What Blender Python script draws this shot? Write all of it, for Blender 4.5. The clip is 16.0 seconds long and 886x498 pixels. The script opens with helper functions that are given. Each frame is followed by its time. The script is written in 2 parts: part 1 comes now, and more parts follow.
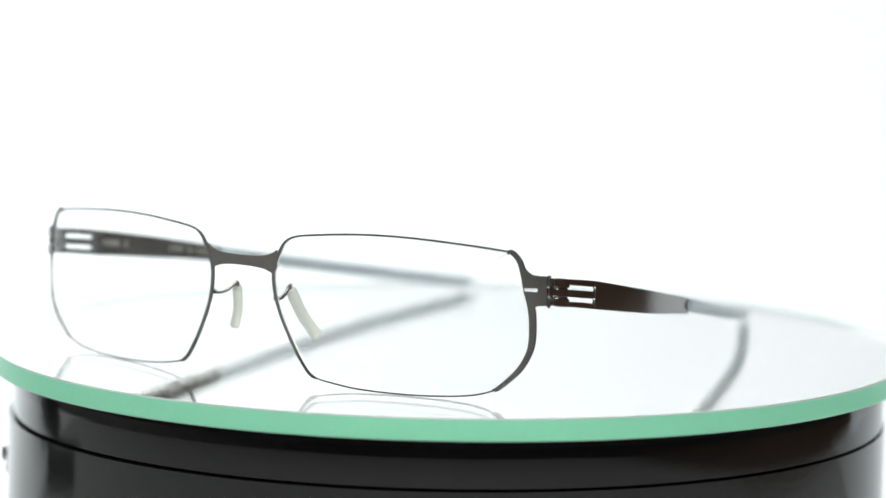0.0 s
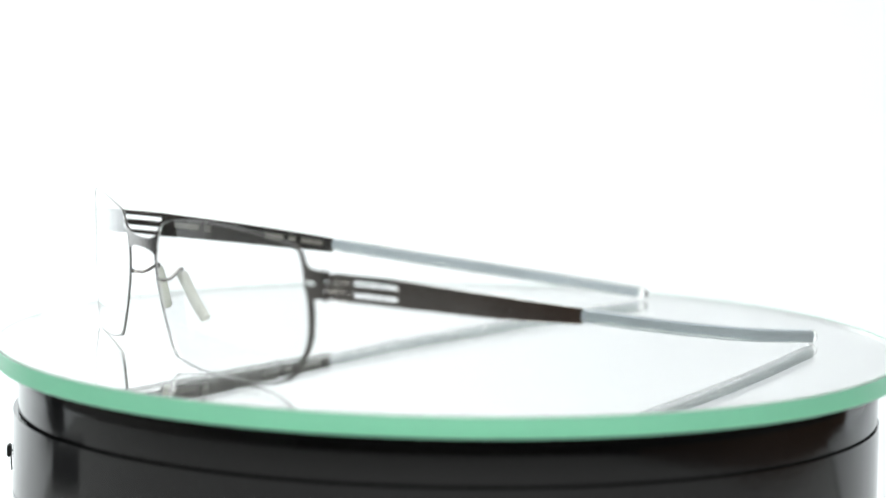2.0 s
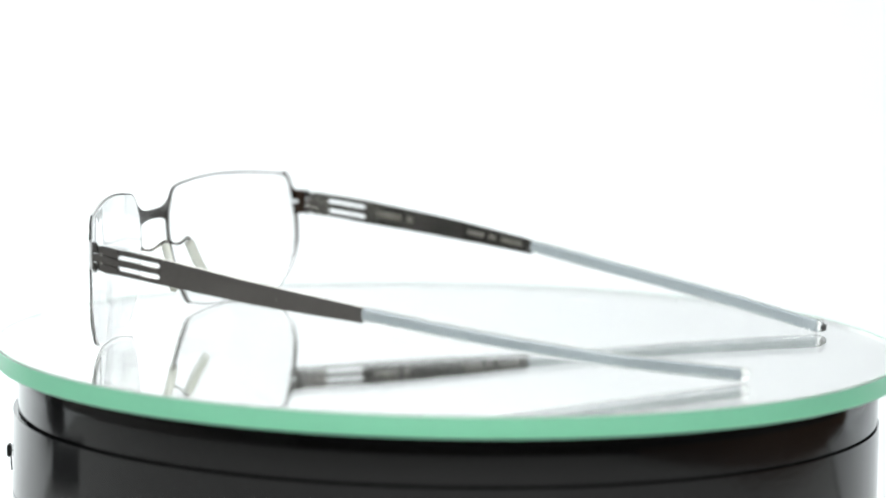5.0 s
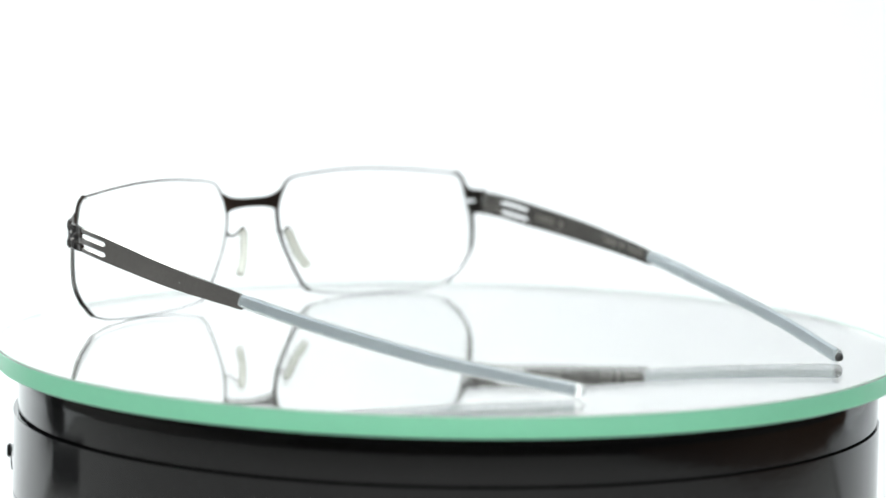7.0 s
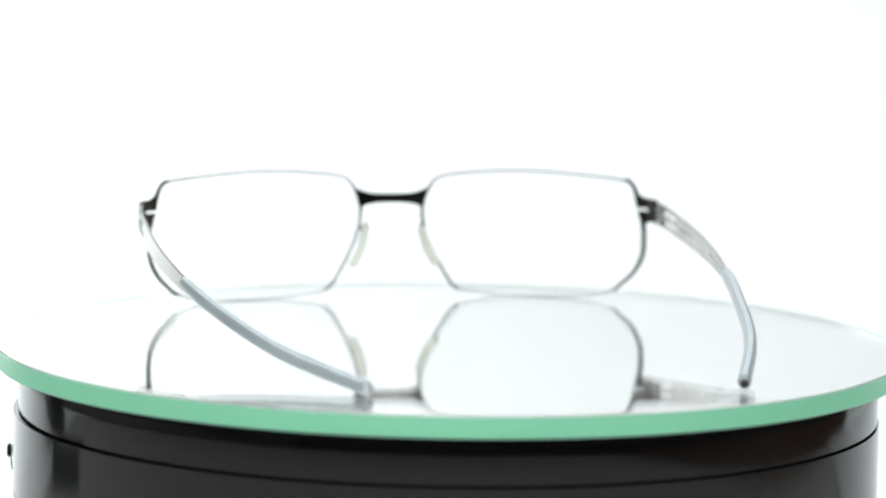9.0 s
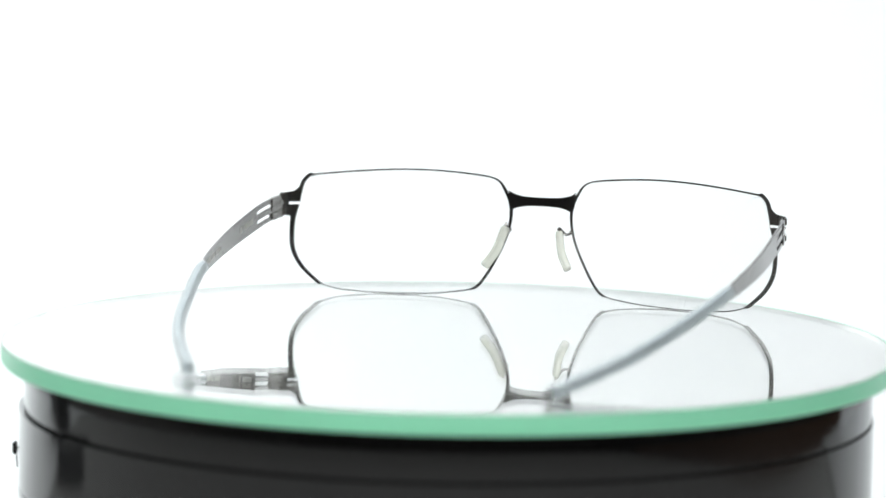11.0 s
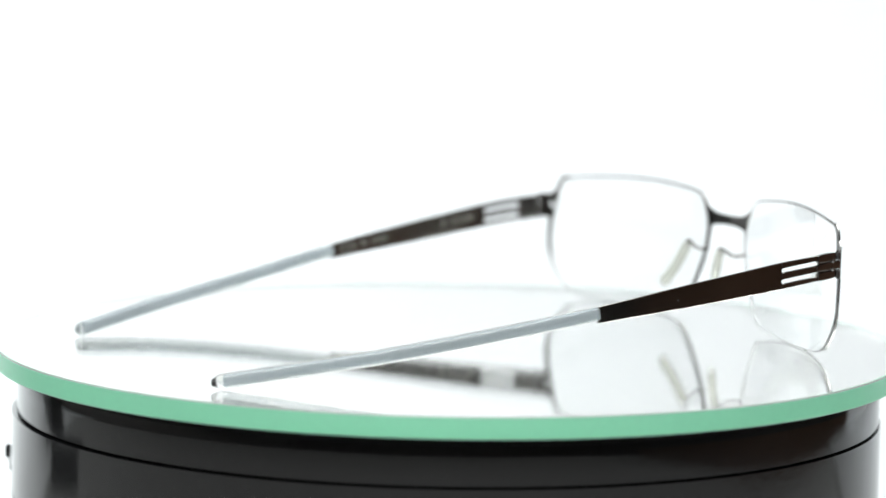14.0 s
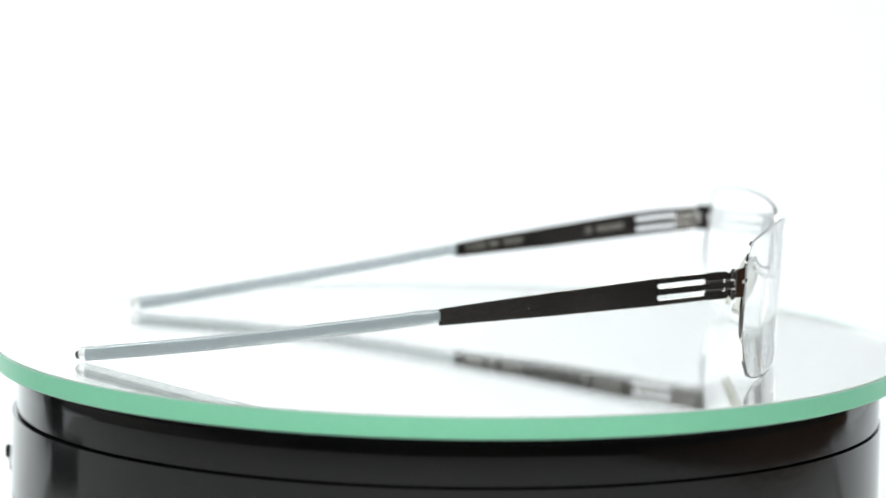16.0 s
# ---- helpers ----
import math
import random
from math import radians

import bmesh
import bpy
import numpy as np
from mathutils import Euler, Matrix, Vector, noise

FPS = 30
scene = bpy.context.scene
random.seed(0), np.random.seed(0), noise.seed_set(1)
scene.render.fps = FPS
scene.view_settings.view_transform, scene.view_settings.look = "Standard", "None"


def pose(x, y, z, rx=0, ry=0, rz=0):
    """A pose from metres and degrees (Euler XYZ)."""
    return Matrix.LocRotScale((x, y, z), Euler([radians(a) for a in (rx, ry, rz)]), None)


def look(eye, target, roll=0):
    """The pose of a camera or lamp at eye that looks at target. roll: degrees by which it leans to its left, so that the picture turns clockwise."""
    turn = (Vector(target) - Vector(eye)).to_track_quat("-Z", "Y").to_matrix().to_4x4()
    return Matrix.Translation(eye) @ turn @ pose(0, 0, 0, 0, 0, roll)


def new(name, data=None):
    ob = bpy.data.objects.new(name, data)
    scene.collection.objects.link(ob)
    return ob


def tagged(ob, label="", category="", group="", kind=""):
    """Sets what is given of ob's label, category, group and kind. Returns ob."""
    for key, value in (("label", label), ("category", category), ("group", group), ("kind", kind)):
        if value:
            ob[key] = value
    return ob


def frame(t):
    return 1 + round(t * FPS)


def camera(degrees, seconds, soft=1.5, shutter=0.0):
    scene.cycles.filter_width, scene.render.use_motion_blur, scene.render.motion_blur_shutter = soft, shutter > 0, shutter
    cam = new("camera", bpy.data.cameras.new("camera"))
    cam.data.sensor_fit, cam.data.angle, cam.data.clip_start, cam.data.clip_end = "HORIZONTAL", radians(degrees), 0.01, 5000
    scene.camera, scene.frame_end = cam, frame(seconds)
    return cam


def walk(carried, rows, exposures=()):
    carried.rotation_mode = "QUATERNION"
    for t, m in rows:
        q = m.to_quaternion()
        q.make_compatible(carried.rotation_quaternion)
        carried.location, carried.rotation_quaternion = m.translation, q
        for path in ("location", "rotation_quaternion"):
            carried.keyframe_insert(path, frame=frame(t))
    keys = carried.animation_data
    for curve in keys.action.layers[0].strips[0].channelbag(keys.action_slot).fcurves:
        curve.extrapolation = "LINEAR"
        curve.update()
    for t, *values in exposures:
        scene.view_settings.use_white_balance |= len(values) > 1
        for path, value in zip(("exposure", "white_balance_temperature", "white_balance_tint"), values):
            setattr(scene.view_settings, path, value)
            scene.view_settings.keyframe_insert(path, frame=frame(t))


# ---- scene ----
# A pair of spectacles turns on a mirror disc; the camera stands before it and only re-focuses a little.
cam = camera(16.73, 16.0, soft=1.5)
EYE, PITCH, PAN, ROLL = Vector((0.0, -0.7308, 0.10805)), radians(6.682), radians(-0.147), 1.044
AIM = Vector((math.sin(PAN) * math.cos(PITCH), math.cos(PAN) * math.cos(PITCH), -math.sin(PITCH)))


def stand(back):
    """The camera's pose, drawn back along its line of sight by that many metres."""
    eye = EYE - AIM * back
    return look(eye, eye + AIM, ROLL)


walk(cam, [(t, stand(b)) for t, b in (
    (0.0, 0.0), (1.6, 0.0), (1.8, 0.0088), (9.2, 0.0088), (10.8, 0.0182), (12.3, 0.0182),
    (12.4, 0.0121), (12.5, 0.0121), (12.6, 0.0065), (16.0, 0.0065))])
cam.data.dof.use_dof = True
cam.data.dof.aperture_fstop = 10.0
# the point on which the lens is focused; it shifts as the camera hunts for its subject
focus = tagged(new("focus_point"), "", kind="structure")
cam.data.dof.focus_object = focus
walk(focus, [(t, pose(*(EYE + AIM * d))) for t, d in (
    (0.0, 0.658), (1.6, 0.664), (1.9, 0.735), (4.2, 0.730), (6.4, 0.716), (8.0, 0.708), (9.2, 0.708), (10.8, 0.785), (12.3, 0.780), (12.4, 0.735), (12.5, 0.730), (12.6, 0.684), (16.0, 0.684))])

TURN = -14.857  # degrees a second, clockwise from above


def turn(t):
    return TURN * t - 0.3 + 0.55 * math.sin(math.pi * min(t, 15.0) / 15.0)


# ---- light ----
world = bpy.data.worlds.new("studio")
world.use_nodes = True
scene.world = world
world.node_tree.nodes["Background"].inputs["Color"].default_value = (0.9, 0.93, 1.0, 1)
world.node_tree.nodes["Background"].inputs["Strength"].default_value = 0.05


def softbox(name, eye, target, w, h, power, color):
    data = bpy.data.lights.new(name, "AREA")
    data.shape, data.size, data.size_y = "RECTANGLE", w, h
    data.energy, data.color = power, color
    ob = new(name, data)
    ob.matrix_world = look(eye, target)
    return ob


softbox("softbox_top", (0.0, -0.50, 0.95), (0.0, -0.05, 0.0), 0.9, 0.7, 16.0, (0.97, 1.0, 0.99))
softbox("softbox_backdrop_left", (-0.72, 0.50, 0.50), (-0.15, 1.3, 0.60), 0.5, 0.5, 7.8, (0.93, 1.0, 0.995))
# the two side lamps are unseen, added to brighten paper mirrored in the drum
softbox("fill_side_left", (-0.98, 0.40, 0.95), (-0.85, 0.45, -0.13), 0.6, 0.5, 9.0, (0.93, 1.0, 1.01))
softbox("softbox_backdrop_right", (0.75, 0.50, 0.70), (0.20, 1.3, 0.95), 0.5, 0.5, 4.8, (0.93, 0.98, 1.03))
softbox("fill_side_right", (0.72, 0.36, 0.95), (0.60, 0.42, -0.13), 0.5, 0.5, 6.4, (0.93, 0.99, 1.0))
scene.view_settings.exposure = 0.0


# ---- materials ----
def material(name, color, rough=0.5, metal=0.0, noise_scale=0.0, spread=0.0, bump=0.0, grain=0.0, **more):
    """A Principled surface whose colour, gloss and relief vary at two scales."""
    m = bpy.data.materials.new(name)
    m.use_nodes = True
    nodes, links = m.node_tree.nodes, m.node_tree.links
    b = nodes["Principled BSDF"]
    b.inputs["Base Color"].default_value = (*color, 1)
    b.inputs["Roughness"].default_value = rough
    b.inputs["Metallic"].default_value = metal
    for key, value in more.items():
        b.inputs[key.replace("_", " ")].default_value = value
    if noise_scale:
        at = nodes.new("ShaderNodeTexCoord")
        big, fine = nodes.new("ShaderNodeTexNoise"), nodes.new("ShaderNodeTexNoise")
        big.inputs["Scale"].default_value, big.inputs["Detail"].default_value = noise_scale, 4
        fine.inputs["Scale"].default_value, fine.inputs["Detail"].default_value = grain or noise_scale * 9, 6
        mix = nodes.new("ShaderNodeMath")
        mix.operation = "MULTIPLY_ADD"
        mix.inputs[1].default_value = 0.6
        half = nodes.new("ShaderNodeMath")
        half.operation, half.inputs[1].default_value = "MULTIPLY", 0.4
        links.new(at.outputs["Object"], big.inputs["Vector"])
        links.new(at.outputs["Object"], fine.inputs["Vector"])
        links.new(fine.outputs["Fac"], half.inputs[0])
        links.new(big.outputs["Fac"], mix.inputs[0])
        links.new(half.outputs[0], mix.inputs[2])
        ramp = nodes.new("ShaderNodeMapRange")
        ramp.inputs["From Min"].default_value, ramp.inputs["From Max"].default_value = 0.3, 0.7
        ramp.inputs["To Min"].default_value, ramp.inputs["To Max"].default_value = 1 - spread, 1 + spread
        links.new(mix.outputs[0], ramp.inputs["Value"])
        tint = nodes.new("ShaderNodeVectorMath")
        tint.operation = "SCALE"
        tint.inputs[0].default_value = color
        links.new(ramp.outputs[0], tint.inputs["Scale"])
        links.new(tint.outputs[0], b.inputs["Base Color"])
        gloss = nodes.new("ShaderNodeMath")
        gloss.operation, gloss.inputs[1].default_value = "MULTIPLY", rough
        links.new(ramp.outputs[0], gloss.inputs[0])
        links.new(gloss.outputs[0], b.inputs["Roughness"])
        if bump:
            relief = nodes.new("ShaderNodeBump")
            relief.inputs["Strength"].default_value, relief.inputs["Distance"].default_value = bump, 0.0002
            links.new(fine.outputs["Fac"], relief.inputs["Height"])
            links.new(relief.outputs[0], b.inputs["Normal"])
    return m


GUNMETAL = material("gunmetal_steel", (0.285, 0.272, 0.263), 0.13, 1.0, 70, 0.16, 0.04, 1400)
HINGE_STEEL = material("hinge_steel", (0.24, 0.23, 0.225), 0.25, 1.0, 120, 0.15)
GLINT = material("glint_steel", (0.62, 0.61, 0.60), 0.25, 1.0, 120, 0.1)
LENS = material("coated_lens", (0.99, 0.996, 0.995), 0.0, 0.0, Transmission_Weight=1.0, IOR=1.38)
SILICONE = material("clear_silicone", (0.925, 0.93, 0.915), 0.2, 0.0, 60, 0.03, Transmission_Weight=0.94, IOR=1.41)
PAD_SILICONE = material("milky_silicone", (0.68, 0.69, 0.63), 0.14, 0.0, 80, 0.04, Transmission_Weight=0.5, IOR=1.41)
LENS_EDGE = material("frosted_lens_edge", (0.85, 0.86, 0.87), 0.4, 0.0, 90, 0.05, 0.05, 900, Transmission_Weight=0.6)
CORE = material("tongue_steel", (0.25, 0.29, 0.315), 0.5, 0.25, 60, 0.06)
PLUG = material("black_plug", (0.02, 0.02, 0.02), 0.4, 0.0, 200, 0.2)
PRINT = material("pale_print", (0.36, 0.345, 0.315), 0.36, 0.95, 300, 0.25)
GLASS = material("float_glass", (1.0, 1.0, 0.992), 0.0, 0.0, Transmission_Weight=1.0, IOR=1.52)
SILVER = material("silvering", (0.99, 0.995, 0.97), 0.01, 0.93)
GLASS_EDGE = material("ground_glass_edge", (0.31, 0.83, 0.55), 0.35, 0.0, 40, 0.04, 0.04, 700)
nodes, links = GLASS_EDGE.node_tree.nodes, GLASS_EDGE.node_tree.links
through_light = nodes.new("ShaderNodeBsdfTranslucent")
through_light.inputs["Color"].default_value = (0.6, 0.95, 0.8, 1)
both = nodes.new("ShaderNodeMixShader")
both.inputs[0].default_value = 0.1
links.new(nodes["Principled BSDF"].outputs[0], both.inputs[1])
links.new(through_light.outputs[0], both.inputs[2])
links.new(both.outputs[0], nodes["Material Output"].inputs["Surface"])
ARRIS = material("ground_arris", (0.30, 0.33, 0.31), 0.45, 0.0, 60, 0.08)
LAMINATE = material("grey_laminate", (0.40, 0.395, 0.385), 0.4, 0.0, 8, 0.06, 0.05, 200)
BLACK = material("black_gloss_plastic", (0.0125, 0.0125, 0.0135), 0.09, 0.0, 25, 0.12, 0.05, 500, IOR=1.6)
FELT = material("black_felt", (0.010, 0.010, 0.011), 0.95, 0.0, 90, 0.2, 0.1, 900)
DULL = material("black_dull_plastic", (0.012, 0.012, 0.012), 0.5, 0.0, 60, 0.15)
PAPER = material("white_paper", (0.86, 0.87, 0.88), 0.8, 0.0, 6, 0.015, 0.05, 200)
WEST = material("grey_paint", (0.50, 0.48, 0.46), 0.7, 0.0, 3, 0.06, 0.1, 60)
WALL = material("room_paint", (0.16, 0.14, 0.13), 0.7, 0.0, 3, 0.08, 0.1, 60)
CEIL = material("ceiling_paint", (0.35, 0.34, 0.33), 0.8, 0.0, 3, 0.04)
WALNUT = material("brown_walnut", (0.25, 0.14, 0.09), 0.45, 0.0, 5, 0.2, 0.1, 60)
BOARDS = material("brown_wood", (0.28, 0.165, 0.10), 0.45, 0.0, 4, 0.2, 0.1, 60)


# ---- mesh helpers ----
def part(name, bm, mat, parent=None, label="", smooth=False, crisp=0):
    me = bpy.data.meshes.new(name)
    bmesh.ops.recalc_face_normals(bm, faces=bm.faces[:])
    if smooth:
        for f in bm.faces:
            f.smooth = True
    if crisp:
        for e in bm.edges:
            e.smooth = e.calc_face_angle(0) < radians(crisp)
    bm.to_mesh(me)
    bm.free()
    me.materials.append(mat)
    ob = new(name, me)
    if parent:
        ob.parent = parent
    if label:
        tagged(ob, label)
    return ob


def box_bm(bm, lo, hi):
    vs = [bm.verts.new((x, y, z)) for x in (lo[0], hi[0]) for y in (lo[1], hi[1]) for z in (lo[2], hi[2])]
    for a in ((0, 1, 3, 2), (4, 6, 7, 5), (0, 4, 5, 1), (2, 3, 7, 6), (0, 2, 6, 4), (1, 5, 7, 3)):
        bm.faces.new([vs[i] for i in a])
    return vs


def lathe(rings, n=192, closed=True):
    """A turned body from (radius, z) rings; radius 0 makes a pole."""
    bm = bmesh.new()
    rows = []
    for r, z in rings:
        if r == 0:
            rows.append([bm.verts.new((0, 0, z))])
        else:
            rows.append([bm.verts.new((r * math.cos(2 * math.pi * i / n), r * math.sin(2 * math.pi * i / n), z)) for i in range(n)])
    for a, b in zip(rows, rows[1:]):
        for i in range(n):
            j = (i + 1) % n
            if len(a) == 1:
                bm.faces.new((a[0], b[i], b[j]))
            elif len(b) == 1:
                bm.faces.new((a[i], b[0], a[j]))
            else:
                bm.faces.new((a[i], b[i], b[j], a[j]))
    return bm


def spline(pts, per=6, closed=False):
    """Catmull-Rom through tuples of any length."""
    P = [np.array(p, float) for p in pts]
    n, out = len(P), []
    for i in range(n if closed else n - 1):
        a, b, c, d = (P[(i + k) % n] if closed else P[min(max(i + k, 0), n - 1)] for k in (-1, 0, 1, 2))
        for s in range(per):
            u = s / per
            out.append(0.5 * (2 * b + (c - a) * u + (2 * a - 5 * b + 4 * c - d) * u * u + (3 * b - a - 3 * c + d) * u ** 3))
    if not closed:
        out.append(P[-1])
    return out


def tube(bm, pts, radii, n=14, flat=1.0):
    """A round bar along points; flat < 1 narrows it sideways."""
    pts = [Vector(p) for p in pts]
    rows = []
    for i, p in enumerate(pts):
        t = (pts[min(i + 1, len(pts) - 1)] - pts[max(i - 1, 0)]).normalized()
        side = t.cross(Vector((0, 0, 1)))
        side = side.normalized() if side.length > 1e-6 else Vector((1, 0, 0))
        up = side.cross(t).normalized()
        r = radii[i] if hasattr(radii, "__len__") else radii
        rows.append([bm.verts.new(p + side * (r * flat * math.cos(a)) + up * (r * math.sin(a)))
                     for a in (2 * math.pi * k / n for k in range(n))])
    for a, b in zip(rows, rows[1:]):
        for k in range(n):
            bm.faces.new((a[k], b[k], b[(k + 1) % n], a[(k + 1) % n]))
    bm.faces.new(rows[0][::-1])
    bm.faces.new(rows[-1])


# ---- room and studio ----
def structure(name, bm, mat, label=""):
    return tagged(part(name, bm, mat), label, kind="structure")


def build_room():
    for name, lo, hi, mat in (
            ("floor", (-2.6, -3.2, -0.96), (2.6, 2.2, -0.90), BOARDS),
            ("ceiling", (-2.6, -3.2, 1.70), (2.6, 2.2, 1.76), CEIL),
            ("wall_north", (-2.6, 2.2, -0.96), (2.6, 2.3, 1.76), WALL),
            ("wall_south", (-2.6, -3.3, -0.96), (2.6, -3.2, 1.76), WALL),
            ("wall_west", (-2.7, -3.3, -0.96), (-2.6, 2.3, 1.76), WEST),
            ("wall_east", (2.6, -3.3, -0.96), (2.7, 2.3, 1.76), WALL)):
        bm = bmesh.new()
        box_bm(bm, lo, hi)
        structure(name, bm, mat, {BOARDS: "dark timber floor of the room", WEST: "grey painted wall of the dim room"}.get(mat, "plain painted surface of the dim room"))
    # table under the paper sweep
    table = tagged(new("table"), "plain table under the white paper sweep", "table")
    bm = bmesh.new()
    box_bm(bm, (-1.3, -1.6, -0.166), (0.72, 0.6, -0.1392))
    part("tabletop", bm, LAMINATE, table)
    for x in (-1.26, 0.64):
        for y in (-1.56, 0.50):
            bm = bmesh.new()
            box_bm(bm, (x, y, -0.90), (x + 0.06, y + 0.06, -0.166))
            part("leg", bm, BOARDS, table)
    # a long wooden sideboard against the east wall
    board = tagged(new("sideboard"), "long brown wooden sideboard against the wall", "sideboard")
    bm = bmesh.new()
    box_bm(bm, (1.98, -1.75, -0.90), (2.56, 1.55, -0.03))
    part("carcass", bm, WALNUT, board)
    bm = bmesh.new()
    box_bm(bm, (1.95, -1.78, -0.03), (2.58, 1.58, 0.0))
    bmesh.ops.bevel(bm, geom=bm.edges[:], offset=0.003, segments=2, affect="EDGES")
    part("top", bm, WALNUT, board)
    for k in range(4):
        bm = bmesh.new()
        box_bm(bm, (1.962, -1.73 + k * 0.82, -0.84), (1.98, -0.93 + k * 0.82, -0.05))
        bmesh.ops.bevel(bm, geom=bm.edges[:], offset=0.003, segments=2, affect="EDGES")
        part("door", bm, WALNUT, board)
    # the white sweep: flat, then a curve, then upright
    profile = [(0.27, -0.136), (0.55, -0.136)]
    profile += [(0.55 + 0.75 * math.sin(a), 0.614 - 0.75 * math.cos(a)) for a in (math.pi / 2 * k / 24 for k in range(1, 25))]
    profile += [(1.30, 1.55)]
    bm = bmesh.new()
    rows = [[bm.verts.new((x, y, z)) for x in (-1.9, 0.72)] for y, z in profile]
    for a, b in zip(rows, rows[1:]):
        bm.faces.new((a[0], a[1], b[1], b[0]))
    ob = part("backdrop", bm, PAPER, smooth=True)
    mod = ob.modifiers.new("thickness", "SOLIDIFY")
    mod.thickness, mod.offset = 0.003, -1
    tagged(ob, "seamless white paper backdrop sweep behind the turntable", kind="structure")


def build_black_box():
    """A small dark box beside the turntable, mirrored in the drum's gloss."""
    thing = tagged(new("box"), "small black box standing on the white paper", "box")
    thing.matrix_basis = pose(-0.685, 0.36, -0.136, 0, 0, 32)
    bm = bmesh.new()
    box_bm(bm, (-0.05, -0.08, 0), (0.05, 0.08, 0.15))
    bmesh.ops.bevel(bm, geom=bm.edges[:], offset=0.003, segments=2, affect="EDGES")
    part("body", bm, DULL, thing)
    bm = bmesh.new()
    box_bm(bm, (-0.051, -0.081, 0.15), (0.051, 0.081, 0.17))
    bmesh.ops.bevel(bm, geom=bm.edges[:], offset=0.003, segments=2, affect="EDGES")
    part("lid", bm, DULL, thing)


def build_reflector():
    """An unseen white board on feet beside the sweep, added so the temples mirror white."""
    thing = tagged(new("unseen_reflector"), "unseen white board added beside the paper sweep for reflections", "reflector")
    thing.matrix_basis = pose(0.69, 0.66, -0.136)
    bm = bmesh.new()
    box_bm(bm, (-0.004, -0.25, 0.001), (0.004, 0.25, 0.62))
    part("board", bm, PAPER, thing)
    for y in (-0.2, 0.2):
        bm = bmesh.new()
        box_bm(bm, (-0.03, y - 0.006, 0), (0.03, y + 0.006, 0.004))
        part("foot", bm, PAPER, thing)


def build_flat_case():
    """A flat dark case lying on the paper, mirrored low in the drum."""
    thing = tagged(new("flat_case"), "flat black felt case lying on the white paper", "case")
    thing.matrix_basis = pose(-0.616, 0.198, -0.136, 0, 0, 63)
    bm = bmesh.new()
    box_bm(bm, (-0.076, -0.021, 0), (0.076, 0.021, 0.011))
    bmesh.ops.bevel(bm, geom=bm.edges[:], offset=0.0015, segments=2, affect="EDGES")
    part("shell", bm, FELT, thing)
    bm = bmesh.new()
    box_bm(bm, (-0.073, -0.018, 0.011), (0.073, 0.018, 0.0125))
    part("lid", bm, FELT, thing)


# ---- turntable ----
R_GLASS, T_GLASS = 0.1114, 0.0050


def build_turntable():
    base = tagged(new("turntable"), "glossy black plastic motor turntable base with a seam", "turntable")
    base.location = (-0.0004, 0, -0.136)
    z0 = 0.136
    def rings(pairs):
        return [(r, z + z0) for r, z in pairs]
    # lower drum, below the seam
    bm = lathe(rings([(0, -0.0167), (0.1042, -0.0167), (0.1066, -0.0167), (0.1067, -0.0360),
                      (0.1063, -0.0362), (0.1063, -0.0365), (0.1067, -0.0367), (0.1068, -0.1330), (0.1050, -0.1345), (0.1040, -0.136), (0, -0.136)]))
    part("drum", bm, BLACK, base, smooth=True, crisp=15)
    # plug on the side, behind, on a thin neck, with its cable end
    bm = bmesh.new()
    box_bm(bm, (-0.1091, -0.0014, z0 - 0.0316), (-0.1081, 0.0014, z0 - 0.0284))
    bmesh.ops.bevel(bm, geom=bm.edges[:], offset=0.0003, segments=2, affect="EDGES")
    plug = part("cable_plug", bm, DULL, base, "small black cable plug in the side")
    bm = bmesh.new()
    tube(bm, [(-0.1086, 0, z0 - 0.0300), (-0.1060, 0, z0 - 0.0300), (-0.1000, 0, z0 - 0.0300)], 0.0002, 8)
    part("neck", bm, DULL, plug)
    bm = bmesh.new()
    tube(bm, [(-0.1082, 0, z0 - 0.0312), (-0.1081, 0, z0 - 0.0334), (-0.1080, 0, z0 - 0.0350)], 0.00018, 8)
    part("cable", bm, DULL, plug)
    # turning ring above the seam
    ring = tagged(new("platter"), "glossy black turning platter ring under the mirror", "platter")
    bm = lathe([(0, -0.0163), (0.1056, -0.0163), (0.1058, -0.0161), (0.1058, -0.0100), (0.10572, -0.0085), (0.1054, -0.0069), (0.1049, -0.0059), (0.1043, -0.0054), (0.1030, -0.0054), (0, -0.0054)])
    part("ring", bm, BLACK, ring, smooth=True, crisp=40)
    bm = lathe([(0, -0.0169), (0.1028, -0.0169), (0.1028, -0.0161), (0, -0.0161)], 96)
    part("bearing", bm, DULL, ring)
    bm = lathe([(0, -0.0062), (0.1025, -0.0062), (0.1025, -0.0053), (0, -0.0053)], 96)
    part("pad", bm, DULL, ring, "thin black rubber pad under the glass")
    return ring


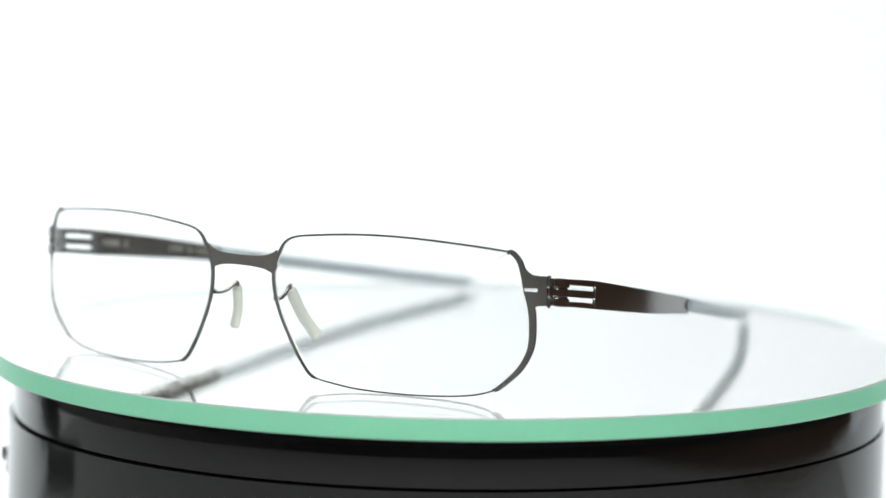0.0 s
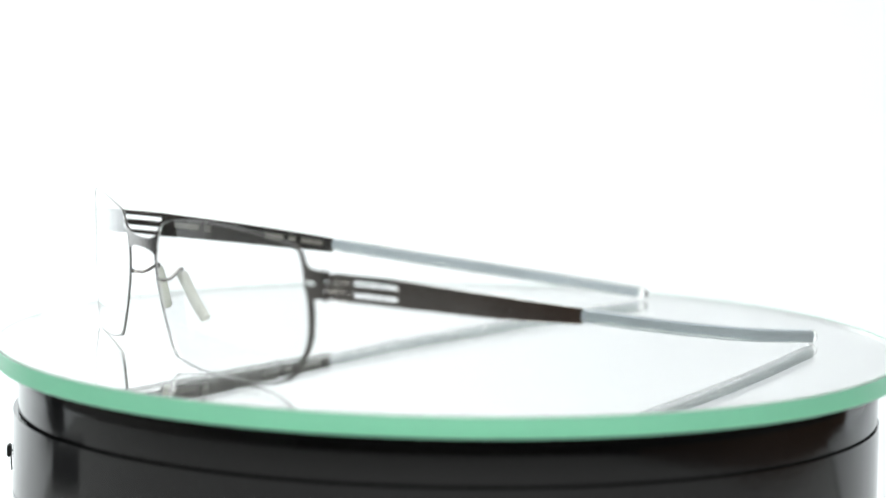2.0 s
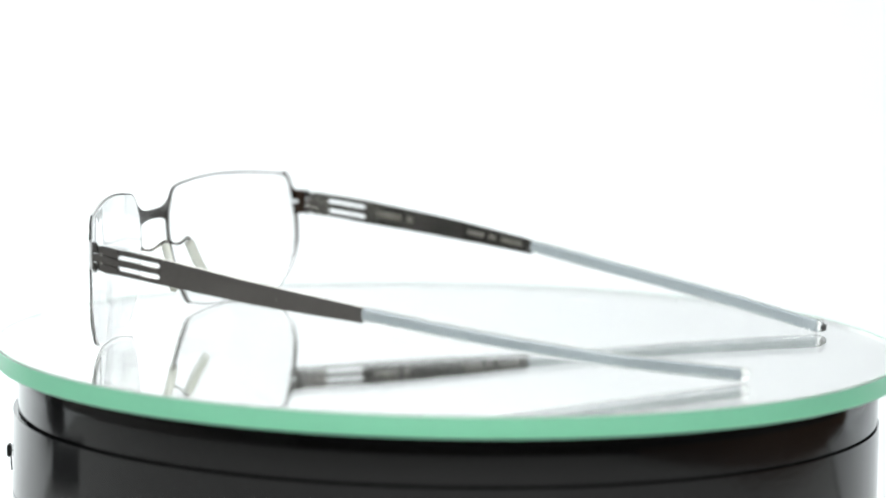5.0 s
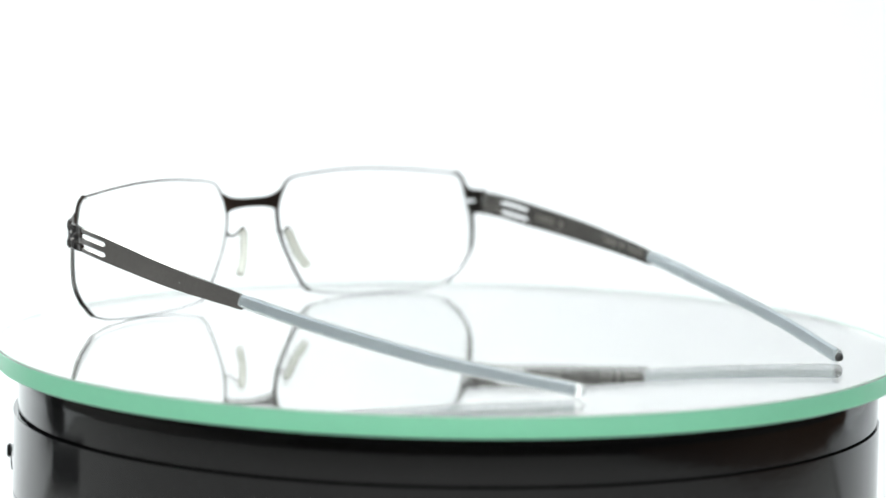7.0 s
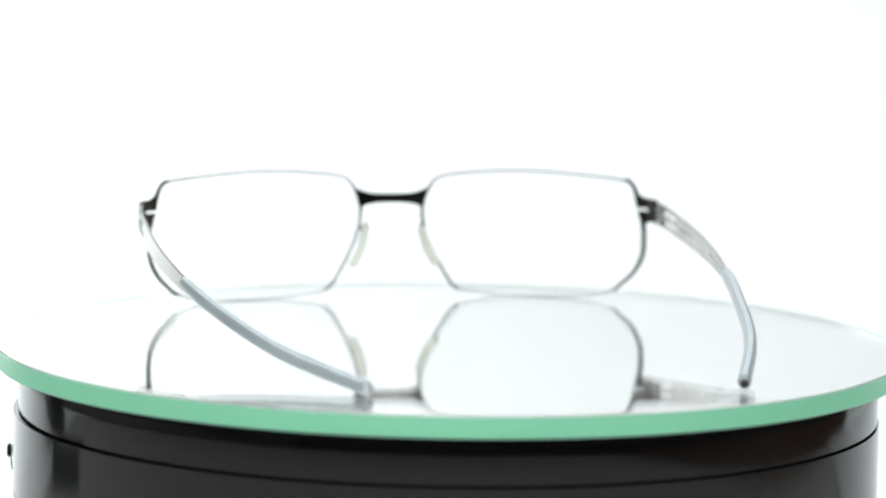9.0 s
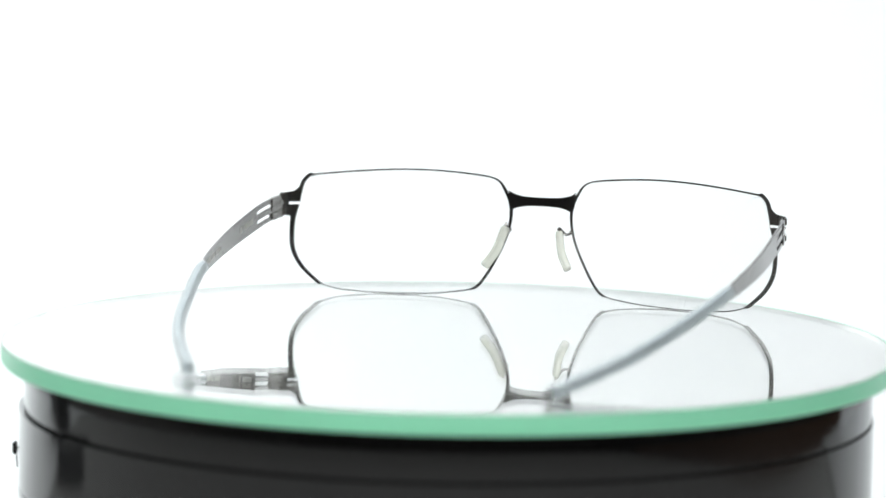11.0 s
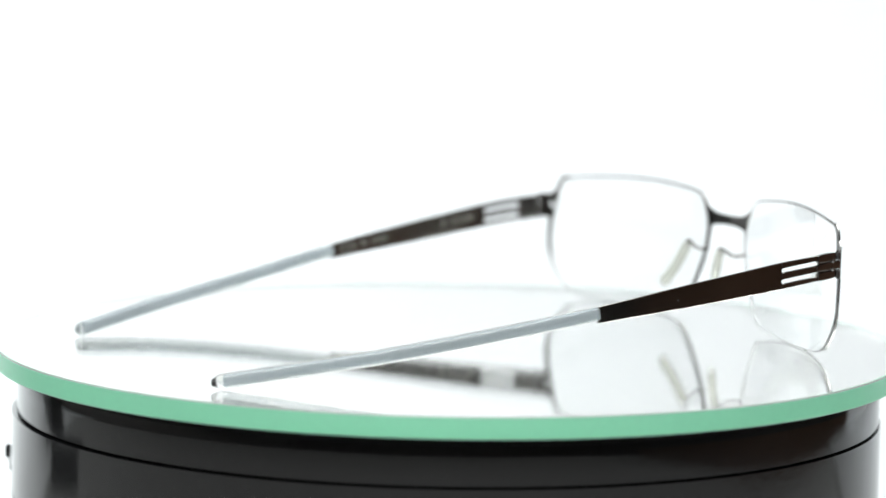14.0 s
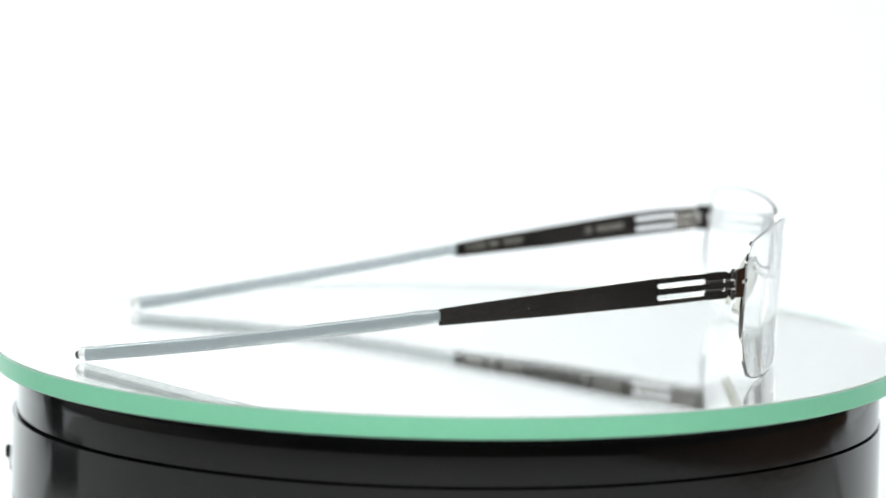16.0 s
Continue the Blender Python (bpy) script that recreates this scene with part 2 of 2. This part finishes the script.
def build_mirror():
    disc = tagged(new("mirror_disc"), "round mirror glass disc with a mint green edge on the platter", "mirror")
    n = 256
    # clear body: top face and bevel in glass, ground edge in green
    bm = bmesh.new()
    rings = []
    for r, z in ((R_GLASS - 0.0003, 0.0), (R_GLASS, -0.0003), (R_GLASS, -T_GLASS + 0.0004), (R_GLASS - 0.0004, -T_GLASS)):
        rings.append([bm.verts.new((r * math.cos(2 * math.pi * i / n), r * math.sin(2 * math.pi * i / n), z)) for i in range(n)])
    bm.faces.new(rings[0])
    bm.faces.new(rings[-1][::-1])
    for a, b in zip(rings, rings[1:]):
        for i in range(n):
            f = bm.faces.new((a[i], b[i], b[(i + 1) % n], a[(i + 1) % n]))
            f.material_index, f.smooth = (2 if a is rings[0] else 1), True
    body = part("glass", bm, GLASS, disc, crisp=25)
    body.data.materials.append(GLASS_EDGE)
    body.data.materials.append(ARRIS)
    body.visible_shadow = False
    # silvering on the underside
    bm = lathe([(0, -T_GLASS - 0.0001), (R_GLASS - 0.0014, -T_GLASS - 0.0001), (R_GLASS - 0.0014, -T_GLASS - 0.00025), (0, -T_GLASS - 0.00025)], 192)
    part("silvering", bm, SILVER, disc, "silver backing of the mirror")
    bm = lathe([(0, -T_GLASS - 0.00026), (R_GLASS - 0.0010, -T_GLASS - 0.00026), (R_GLASS - 0.0010, -T_GLASS - 0.0003), (0, -T_GLASS - 0.0003)], 192)
    part("back_paint", bm, DULL, disc, "black protective paint under the mirror")
    # added mirror band, in place of the total reflection inside the glass edge
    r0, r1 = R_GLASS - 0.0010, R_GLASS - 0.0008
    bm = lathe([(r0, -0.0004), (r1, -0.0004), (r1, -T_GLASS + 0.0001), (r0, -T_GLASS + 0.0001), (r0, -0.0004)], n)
    part("reflection_band", bm, SILVER, disc, "thin mirror band added for the reflection inside the ground edge", True, 40)
    return disc


# ---- spectacles (millimetres inside, metres out) ----
MM = 0.001
BOW, LEAN, SET = 2.98e-3, -0.07, 0.42


def bow(x):
    """How far the front falls back at width x: a curve, flatter at the rims' outer sides, then the end pieces' bend."""
    a = abs(x)
    y = BOW * min(a, 57.0) ** 2 + 0.30 * max(0.0, a - 57.0)
    return y + 0.10 * max(0.0, a - 66.8) ** 2


def face(x, z, out=0.0):
    """A point of the bowed front at width x and height z (mm), set back by out."""
    return Vector((x, SET + bow(x) + LEAN * max(0.4, 1 - abs(x) / 64) * (z - 17) + out, z)) * MM


# lens outline: width, height, metal width round it
OUTLINE = ((13.3, 32.6, .45), (20.7, 33.8, .46), (31.3, 34.5, .45), (41.9, 34.4, .45), (53.17, 33.6, .46), (62.05, 32.68, .46), (62.65, 32.6, .46),
           (62.9, 32.5, .95), (63.75, 31.9, 1.05),
           (64.85, 30.4, 1.1), (65.65, 27.2, 1.2), (65.95, 25.5, 1.2), (66, 25.15, .06), (66.15, 24.45, .06), (66.2, 24.1, 1.3), (66.75, 22.2, 1.3),
           (67.3, 18.7, 1.3), (67.1, 12.4, 1.2), (65, 7.9, 1.15),
           (61.95, 4.6, 1.0), (60.11, 3.0, .9), (59.85, 2.85, .34), (58.96, 2.3, .34), (54.64, 1.2, .36), (47, .55, .36), (37.7, .42, .36), (28.7, .8, .36), (21.1, 1.8, .36),
           (19.3, 2.3, .36), (18.9, 2.5, .8), (17, 4.0, .8), (14, 8.6, .78), (10.8, 15.1, .75), (9.3, 20.2, .8), (9.1, 25.0, .9), (10.6, 29.2, .8))


def outline():
    return spline(OUTLINE, 5, True)


def rim(bm, s):
    pts = outline()
    n = len(pts)
    grid = []
    for i in range(n):
        a, b, c = pts[i - 1], pts[i], pts[(i + 1) % n]
        d = c[:2] - a[:2]
        d = d / np.linalg.norm(d)
        out = np.array((-d[1], d[0]))  # outward for this clockwise path
        q = b[:2] + out * max(0.06, b[2])
        grid.append((b[:2], q))
    rows = []
    for p, q in grid:
        v = []
        for (x, z), o in ((p, -.23), (q, -.23), (q, .23), (p, .23)):
            w = face(x, z, o)
            v.append(bm.verts.new((s * w.x, w.y, w.z)))
        rows.append(v)
    for i in range(n):
        r, t = rows[i], rows[(i + 1) % n]
        for k in range(4):
            bm.faces.new((r[k], t[k], t[(k + 1) % 4], r[(k + 1) % 4]))


def strip(bm, s, pairs, thick=.4, per=5):
    """A piece of the flat front between an upper and a lower edge: rows of x, top, bottom."""
    rows = []
    for x, hi, lo in spline(pairs, per):
        v = []
        for z, o in ((hi, -thick / 2), (lo, -thick / 2), (lo, thick / 2), (hi, thick / 2)):
            w = face(x, z, o)
            v.append(bm.verts.new((s * w.x, w.y, w.z)))
        rows.append(v)
    for a, b in zip(rows, rows[1:]):
        for k in range(4):
            bm.faces.new((a[k], b[k], b[(k + 1) % 4], a[(k + 1) % 4]))
    bm.faces.new(rows[0])
    bm.faces.new(rows[-1][::-1])


# side arms: the plan line, the middle height and the height of the sheet along y
ARM_A = ((70.2, 16.0, 24.5), (71.2, 22.0, 23.7), (71.6, 33.0, 22.15), (70.9, 57.0, 18.2), (67.9, 81.0, 14.5), (62.6, 104.0, 10.3), (53.3, 134.0, 5.5), (39.0, 163.0, 1.6))
ARM_B = ((70.2, 16.0, 24.5), (71.0, 22.0, 23.9), (71.5, 33.0, 22.5), (71.7, 57.0, 19.2), (69.6, 81.0, 15.5), (65.6, 104.0, 11.5), (58.6, 134.0, 6.5), (47.2, 164.0, 1.6))


def arm_line(arm):
    return spline(arm, 24)


def arm_at(line, y):
    ys = [p[1] for p in line]
    return Vector((float(np.interp(y, ys, [p[0] for p in line])), y, float(np.interp(y, ys, [p[2] for p in line]))))


def arm_side(line, y):
    d = arm_at(line, y + 1) - arm_at(line, y - 1)
    return Vector((d.y, -d.x, 0)).normalized()


def sheet(bm, line, s, rows_in, thick=0.7, lean=0.0):
    """A piece of side arm: rows of y, top and bottom above the middle line (mm)."""
    rows = []
    for y, hi, lo in rows_in:
        c, n = arm_at(line, y), arm_side(line, y) * thick / 2
        v = []
        for h, k in ((hi, -1), (lo, -1), (lo, 1), (hi, 1)):
            p = (c + n * k + arm_side(line, y) * (h * lean) + Vector((0, 0, h))) * MM
            v.append(bm.verts.new((s * p.x, p.y, p.z)))
        rows.append(v)
    for a, b in zip(rows, rows[1:]):
        for k in range(4):
            bm.faces.new((a[k], b[k], b[(k + 1) % 4], a[(k + 1) % 4]))
    bm.faces.new(rows[0])
    bm.faces.new(rows[-1][::-1])


def half_height(y):
    return float(np.interp(y, (16, 22, 33, 57, 81), (2.9, 2.95, 3.05, 2.6, 1.85)))


def build_arm(parent, s, arm, plug, marks, lean):
    line = arm_line(arm)
    temple = tagged(new("temple"), "dark gunmetal sheet temple arm with two slots")
    temple.parent = parent
    # sheet behind the slots
    bm = bmesh.new()
    ys = list(np.linspace(32.6, 81.0, 30))
    sheet(bm, line, s, [(y, half_height(y), -half_height(y) - 0.15) for y in ys], lean=lean)
    # three prongs; the slots have rounded ends
    ps = list(np.linspace(20.5, 31.4, 8)) + [31.9, 32.3, 32.65]
    def slot(y, half):
        e = max(0.0, y - 32.0)
        return half * math.sqrt(max(0.02, 1 - (e / 0.68) ** 2))
    for k in range(3):
        rows = []
        for y in ps:
            h = slot(y, 0.5)
            edges = (half_height(y), 1.15 + h, 1.15 - h, -1.45 + h, -1.45 - h, -half_height(y) - 0.15)
            rows.append((y, edges[2 * k], edges[2 * k + 1]))
        sheet(bm, line, s, rows, lean=lean)
    body = part("arm_sheet", bm, GUNMETAL, temple)
    bev = body.modifiers.new("edge", "BEVEL")
    bev.width, bev.segments, bev.limit_method = 0.00012, 1, "ANGLE"
    # clip hinge: flat plate, two clasps and curled knuckles
    part_hinge(temple, line, s, lean)
    # clear sleeve
    bm = bmesh.new()
    ys = np.linspace(80.9, line[-1][1], 60)
    pts, rad = [], []
    for i, y in enumerate(ys):
        p = arm_at(line, y)
        pts.append(Vector((s * p.x, p.y, p.z + 0.2)) * MM)
        rad.append((1.72 if i > 1 else 1.55) * MM)
    d = (pts[-1] - pts[-2]).normalized()
    for k, r in ((0.4, 1.62), (0.75, 1.35), (0.9, 0.95)):
        pts.append(pts[-1] + d * k * MM * 0.6)
        rad.append(r * MM)
    tube(bm, pts, rad, 32, 0.92)
    sleeve = part("sleeve", bm, SILICONE, temple, "clear silicone ear sleeve", True, 40)
    sleeve.visible_shadow = False
    # the flat steel tongue inside the sleeve
    bm = bmesh.new()
    sheet(bm, line, s, [(y, 1.15, -0.85) for y in np.linspace(80.6, line[-1][1] - 0.7, 50)], 0.8)
    part("core", bm, CORE, sleeve, "grey steel tongue inside the sleeve")
    if plug:
        bm = bmesh.new()
        e = pts[-1]
        tube(bm, [e - d * 0.0004, e + d * 0.0002, e + d * 0.0005, e + d * 0.0007], [0.0010, 0.0010, 0.0008, 0.0004], 14)
        part("plug", bm, PLUG, temple, "black end plug", True)
    # a tiny pale pin mark on the outer side
    bm = bmesh.new()
    c, n = arm_at(line, 61.0) + Vector((0, 0, -0.5)), arm_side(line, 61.0)
    tube(bm, [Vector((s * q.x, q.y, q.z)) * MM for q in (c + n * 0.30, c + n * 0.37, c + n * 0.39)], [0.0001, 0.0001, 0.00006], 8)
    part("pin_mark", bm, LENS_EDGE, temple, "tiny pale pin mark")
    # worn print on the inner side, in bars
    for y, length, up, tall in marks:
        bm = bmesh.new()
        rows = []
        for v in np.linspace(y, y + length, 4):
            c, n = arm_at(line, v), arm_side(line, v)
            rows.append([bm.verts.new(Vector((s * q.x, q.y, q.z))) for q in
                         ((c - n * o + Vector((0, 0, up + h))) * MM for h, o in ((tall / 2, .36), (-tall / 2, .36), (-tall / 2, .40), (tall / 2, .40)))])
        for a, b in zip(rows, rows[1:]):
            for k in range(4):
                bm.faces.new((a[k], b[k], b[(k + 1) % 4], a[(k + 1) % 4]))
        bm.faces.new(rows[0])
        bm.faces.new(rows[-1][::-1])
        part("print_bar", bm, PRINT, temple, "pale worn print")
    return temple


def part_hinge(temple, line, s, lean):
    """Middle tongue, two folded clasps gripping the outer prongs, and the knuckles they turn on."""
    def at(y, out, h):
        p = arm_at(line, y) + arm_side(line, y) * out + Vector((0, 0, h))
        return Vector((s * p.x, p.y, p.z)) * MM
    bm = bmesh.new()
    sheet(bm, line, s, [(y, 2.5, -2.7) for y in np.linspace(16.4, 22.0, 6)], 0.55, lean)
    sheet(bm, line, s, [(y, h, -h - 0.25) for y, h in ((15.5, 0.75), (16.4, 0.85), (19.5, 0.85), (21.4, 0.75), (22.6, 0.55))], 1.05, lean)
    ob = part("hinge", bm, GUNMETAL, temple, "screwless clip hinge")
    bev = ob.modifiers.new("edge", "BEVEL")
    bev.width, bev.segments = 0.0002, 2
    for h, k in ((2.0, 1), (-2.2, -1)):
        # the clasp: a lug folded flat over the prong
        bm = bmesh.new()
        ys = (17.0, 17.6, 19.0, 20.5, 21.6, 22.2)
        sheet(bm, line, s, [(y, h + r, h - r) for y, r in zip(ys, (0.72, 0.93, 1.0, 1.0, 0.95, 0.8))], 1.25, lean)
        clasp = part("clasp", bm, GUNMETAL, ob, "folded steel clasp")
        bev = clasp.modifiers.new("edge", "BEVEL")
        bev.width, bev.segments, bev.limit_method = 0.00016, 2, "ANGLE"
        # knuckle at the fold, with its round pin end
        bm = bmesh.new()
        tube(bm, [at(15.9, 0.25, h + z) for z in (-0.95, -0.8, 0.8, 0.95)], [r * MM for r in (0.55, 0.75, 0.75, 0.55)], 16)
        part("knuckle", bm, HINGE_STEEL, ob, "rolled hinge knuckle", True, 45)
        # small boss in brighter steel, put in for the highlight between the lugs
        bm = bmesh.new()
        tube(bm, [at(17.9, o, h - k * 1.15) for o in (0.3, 0.75, 0.86)], [r * MM for r in (0.36, 0.36, 0.2)], 12)
        part("glint_boss", bm, GLINT, ob, "bright round boss standing for a highlight", True, 45)
        bm = bmesh.new()
        tube(bm, [at(15.9, 0.25, h + k * z) for z in (0.9, 1.25, 1.4)], [r * MM for r in (0.42, 0.42, 0.25)], 12)
        part("pin", bm, HINGE_STEEL, ob, "round hinge pin end", True, 45)
    return ob


def build_pad(parent, s, top, foot):
    root = Vector((s * 8.9, 0.8, 19.0))
    top, foot = Vector(top), Vector(foot)
    bm = bmesh.new()
    mid = (root + top) / 2 + Vector((0, 0.3, -0.5))
    pts = [Vector(p) * MM for p in spline([root, root + Vector((-s * 0.5, 1.4, -0.3)), mid, top + Vector((0, 0, .9)), top - Vector((0, 0, 1.0))], 6)]
    tube(bm, pts, 0.00042, 10)
    arm = part("pad_arm", bm, GUNMETAL, parent, "thin bent wire pad arm", True)
    box = bmesh.new()
    box_bm(box, (root.x * MM - .0006, root.y * MM - .0004, root.z * MM - .0005), (root.x * MM + .0006, root.y * MM + .0003, root.z * MM + .0005))
    part("pad_foot", box, GUNMETAL, arm)
    bm = bmesh.new()
    bow = (top + foot) / 2 + Vector((-s * 0.5, 0.2, -0.8))
    line = spline([top, (top + bow) / 2 + Vector((0, 0.1, -.2)), bow, (bow + foot) / 2 + Vector((0, 0, -.2)), foot], 6)
    n = len(line)
    tube(bm, [Vector(p) * MM for p in line], [(1.3 if 0 < i < n - 1 else 1.05) * MM for i in range(n)], 14, 0.85)
    part("nose_pad", bm, PAD_SILICONE, parent, "milky translucent silicone nose pad", True)


def build_lens(parent, s):
    pts = outline()
    n = len(pts)
    cx, cz = 38.0, 18.0
    bm = bmesh.new()
    sides = []
    for o in (-0.14, 0.55):
        rows = []
        for k in range(1, 9):
            f = k / 8
            row = []
            for p in pts:
                x, z = cx + (p[0] - cx) * f * 0.9995, cz + (p[1] - cz) * f * 0.999
                w = face(x, z, o)
                row.append(bm.verts.new((s * w.x, w.y, w.z)))
            rows.append(row)
        w = face(cx, cz, o)
        mid = bm.verts.new((s * w.x, w.y, w.z))
        for i in range(n):
            j = (i + 1) % n
            f = bm.faces.new((mid, rows[0][i], rows[0][j]))
            f.smooth = True
            for a, b in zip(rows, rows[1:]):
                f = bm.faces.new((a[i], b[i], b[j], a[j]))
                f.smooth = True
        sides.append(rows[-1])
    for i in range(n):
        j = (i + 1) % n
        bm.faces.new((sides[0][i], sides[1][i], sides[1][j], sides[0][j])).material_index = 1
    ob = part("lens", bm, LENS, parent, "clear demo lens", crisp=30)
    ob.data.materials.append(LENS_EDGE)
    ob.visible_shadow = False


def build_glasses():
    thing = tagged(new("eyeglasses"), "dark gunmetal eyeglasses with clear lenses, unfolded on the mirror disc", "eyeglasses")
    bm = bmesh.new()
    for s in (1, -1):
        rim(bm, s)
        strip(bm, s, ((66.2, 29.5, 25.15), (66.65, 29.1, 25.15), (67.3, 28.5, 25.15), (68.2, 28.05, 25.15), (70.4, 27.8, 25.15)))
        strip(bm, s, ((67.25, 24.45, 19.2), (67.7, 24.45, 19.8), (68.2, 24.45, 20.6), (68.9, 24.45, 21.3), (70.4, 24.45, 21.4)))
        strip(bm, s, ((68.9, 25.15, 24.45), (70.4, 25.15, 24.45)))
    strip(bm, 1, ((-9.5, 29.95, 26.2), (-8.6, 29.3, 24.6), (-6.2, 28.5, 25.35), (-2.6, 28.2, 25.75), (2.6, 28.2, 25.75), (6.2, 28.5, 25.35), (8.6, 29.3, 24.6), (9.5, 29.95, 26.2)))
    part("front_frame", bm, GUNMETAL, thing, "thin sheet steel front with bridge and end pieces")
    for s in (1, -1):
        build_lens(thing, s)
    build_pad(thing, 1, (8.2, 7.0, 20.4), (12.9, 11.5, 9.7))
    build_pad(thing, -1, (-6.9, 7.0, 19.8), (-10.7, 11.0, 10.0))
    build_arm(thing, 1, ARM_A, False, ((36, 7, 0.1, 1.5), (44.5, 1.6, 0.1, 1.6), (63, 5, 0.1, 1.3), (69.5, 2.2, 0.1, 1.3), (73, 5, 0.1, 1.3)), 0.030)
    build_arm(thing, -1, ARM_B, True, ((36, 7, 0.1, 1.5), (44.5, 1.8, 0.1, 1.8), (62, 5, 0.1, 1.3), (68.5, 2.0, 0.1, 1.3), (72, 6, 0.1, 1.3)), -0.02)
    return thing


build_room()
build_black_box()
build_reflector()
build_flat_case()
platter = build_turntable()
mirror = build_mirror()
glasses = build_glasses()


def motions():
    """The platter, the mirror and the spectacles turn together about the upright axis."""
    base = pose(-0.04585, -0.06620, 0.0, 0, 0, -33.453)
    times = [k * 0.5 for k in range(33)]
    walk(glasses, [(t, pose(0, 0, 0, 0, 0, turn(t)) @ base) for t in times])
    walk(mirror, [(t, pose(0, 0, 0, 0, 0, turn(t))) for t in times])
    walk(platter, [(t, pose(0, 0, 0, 0, 0, turn(t))) for t in times])


motions()
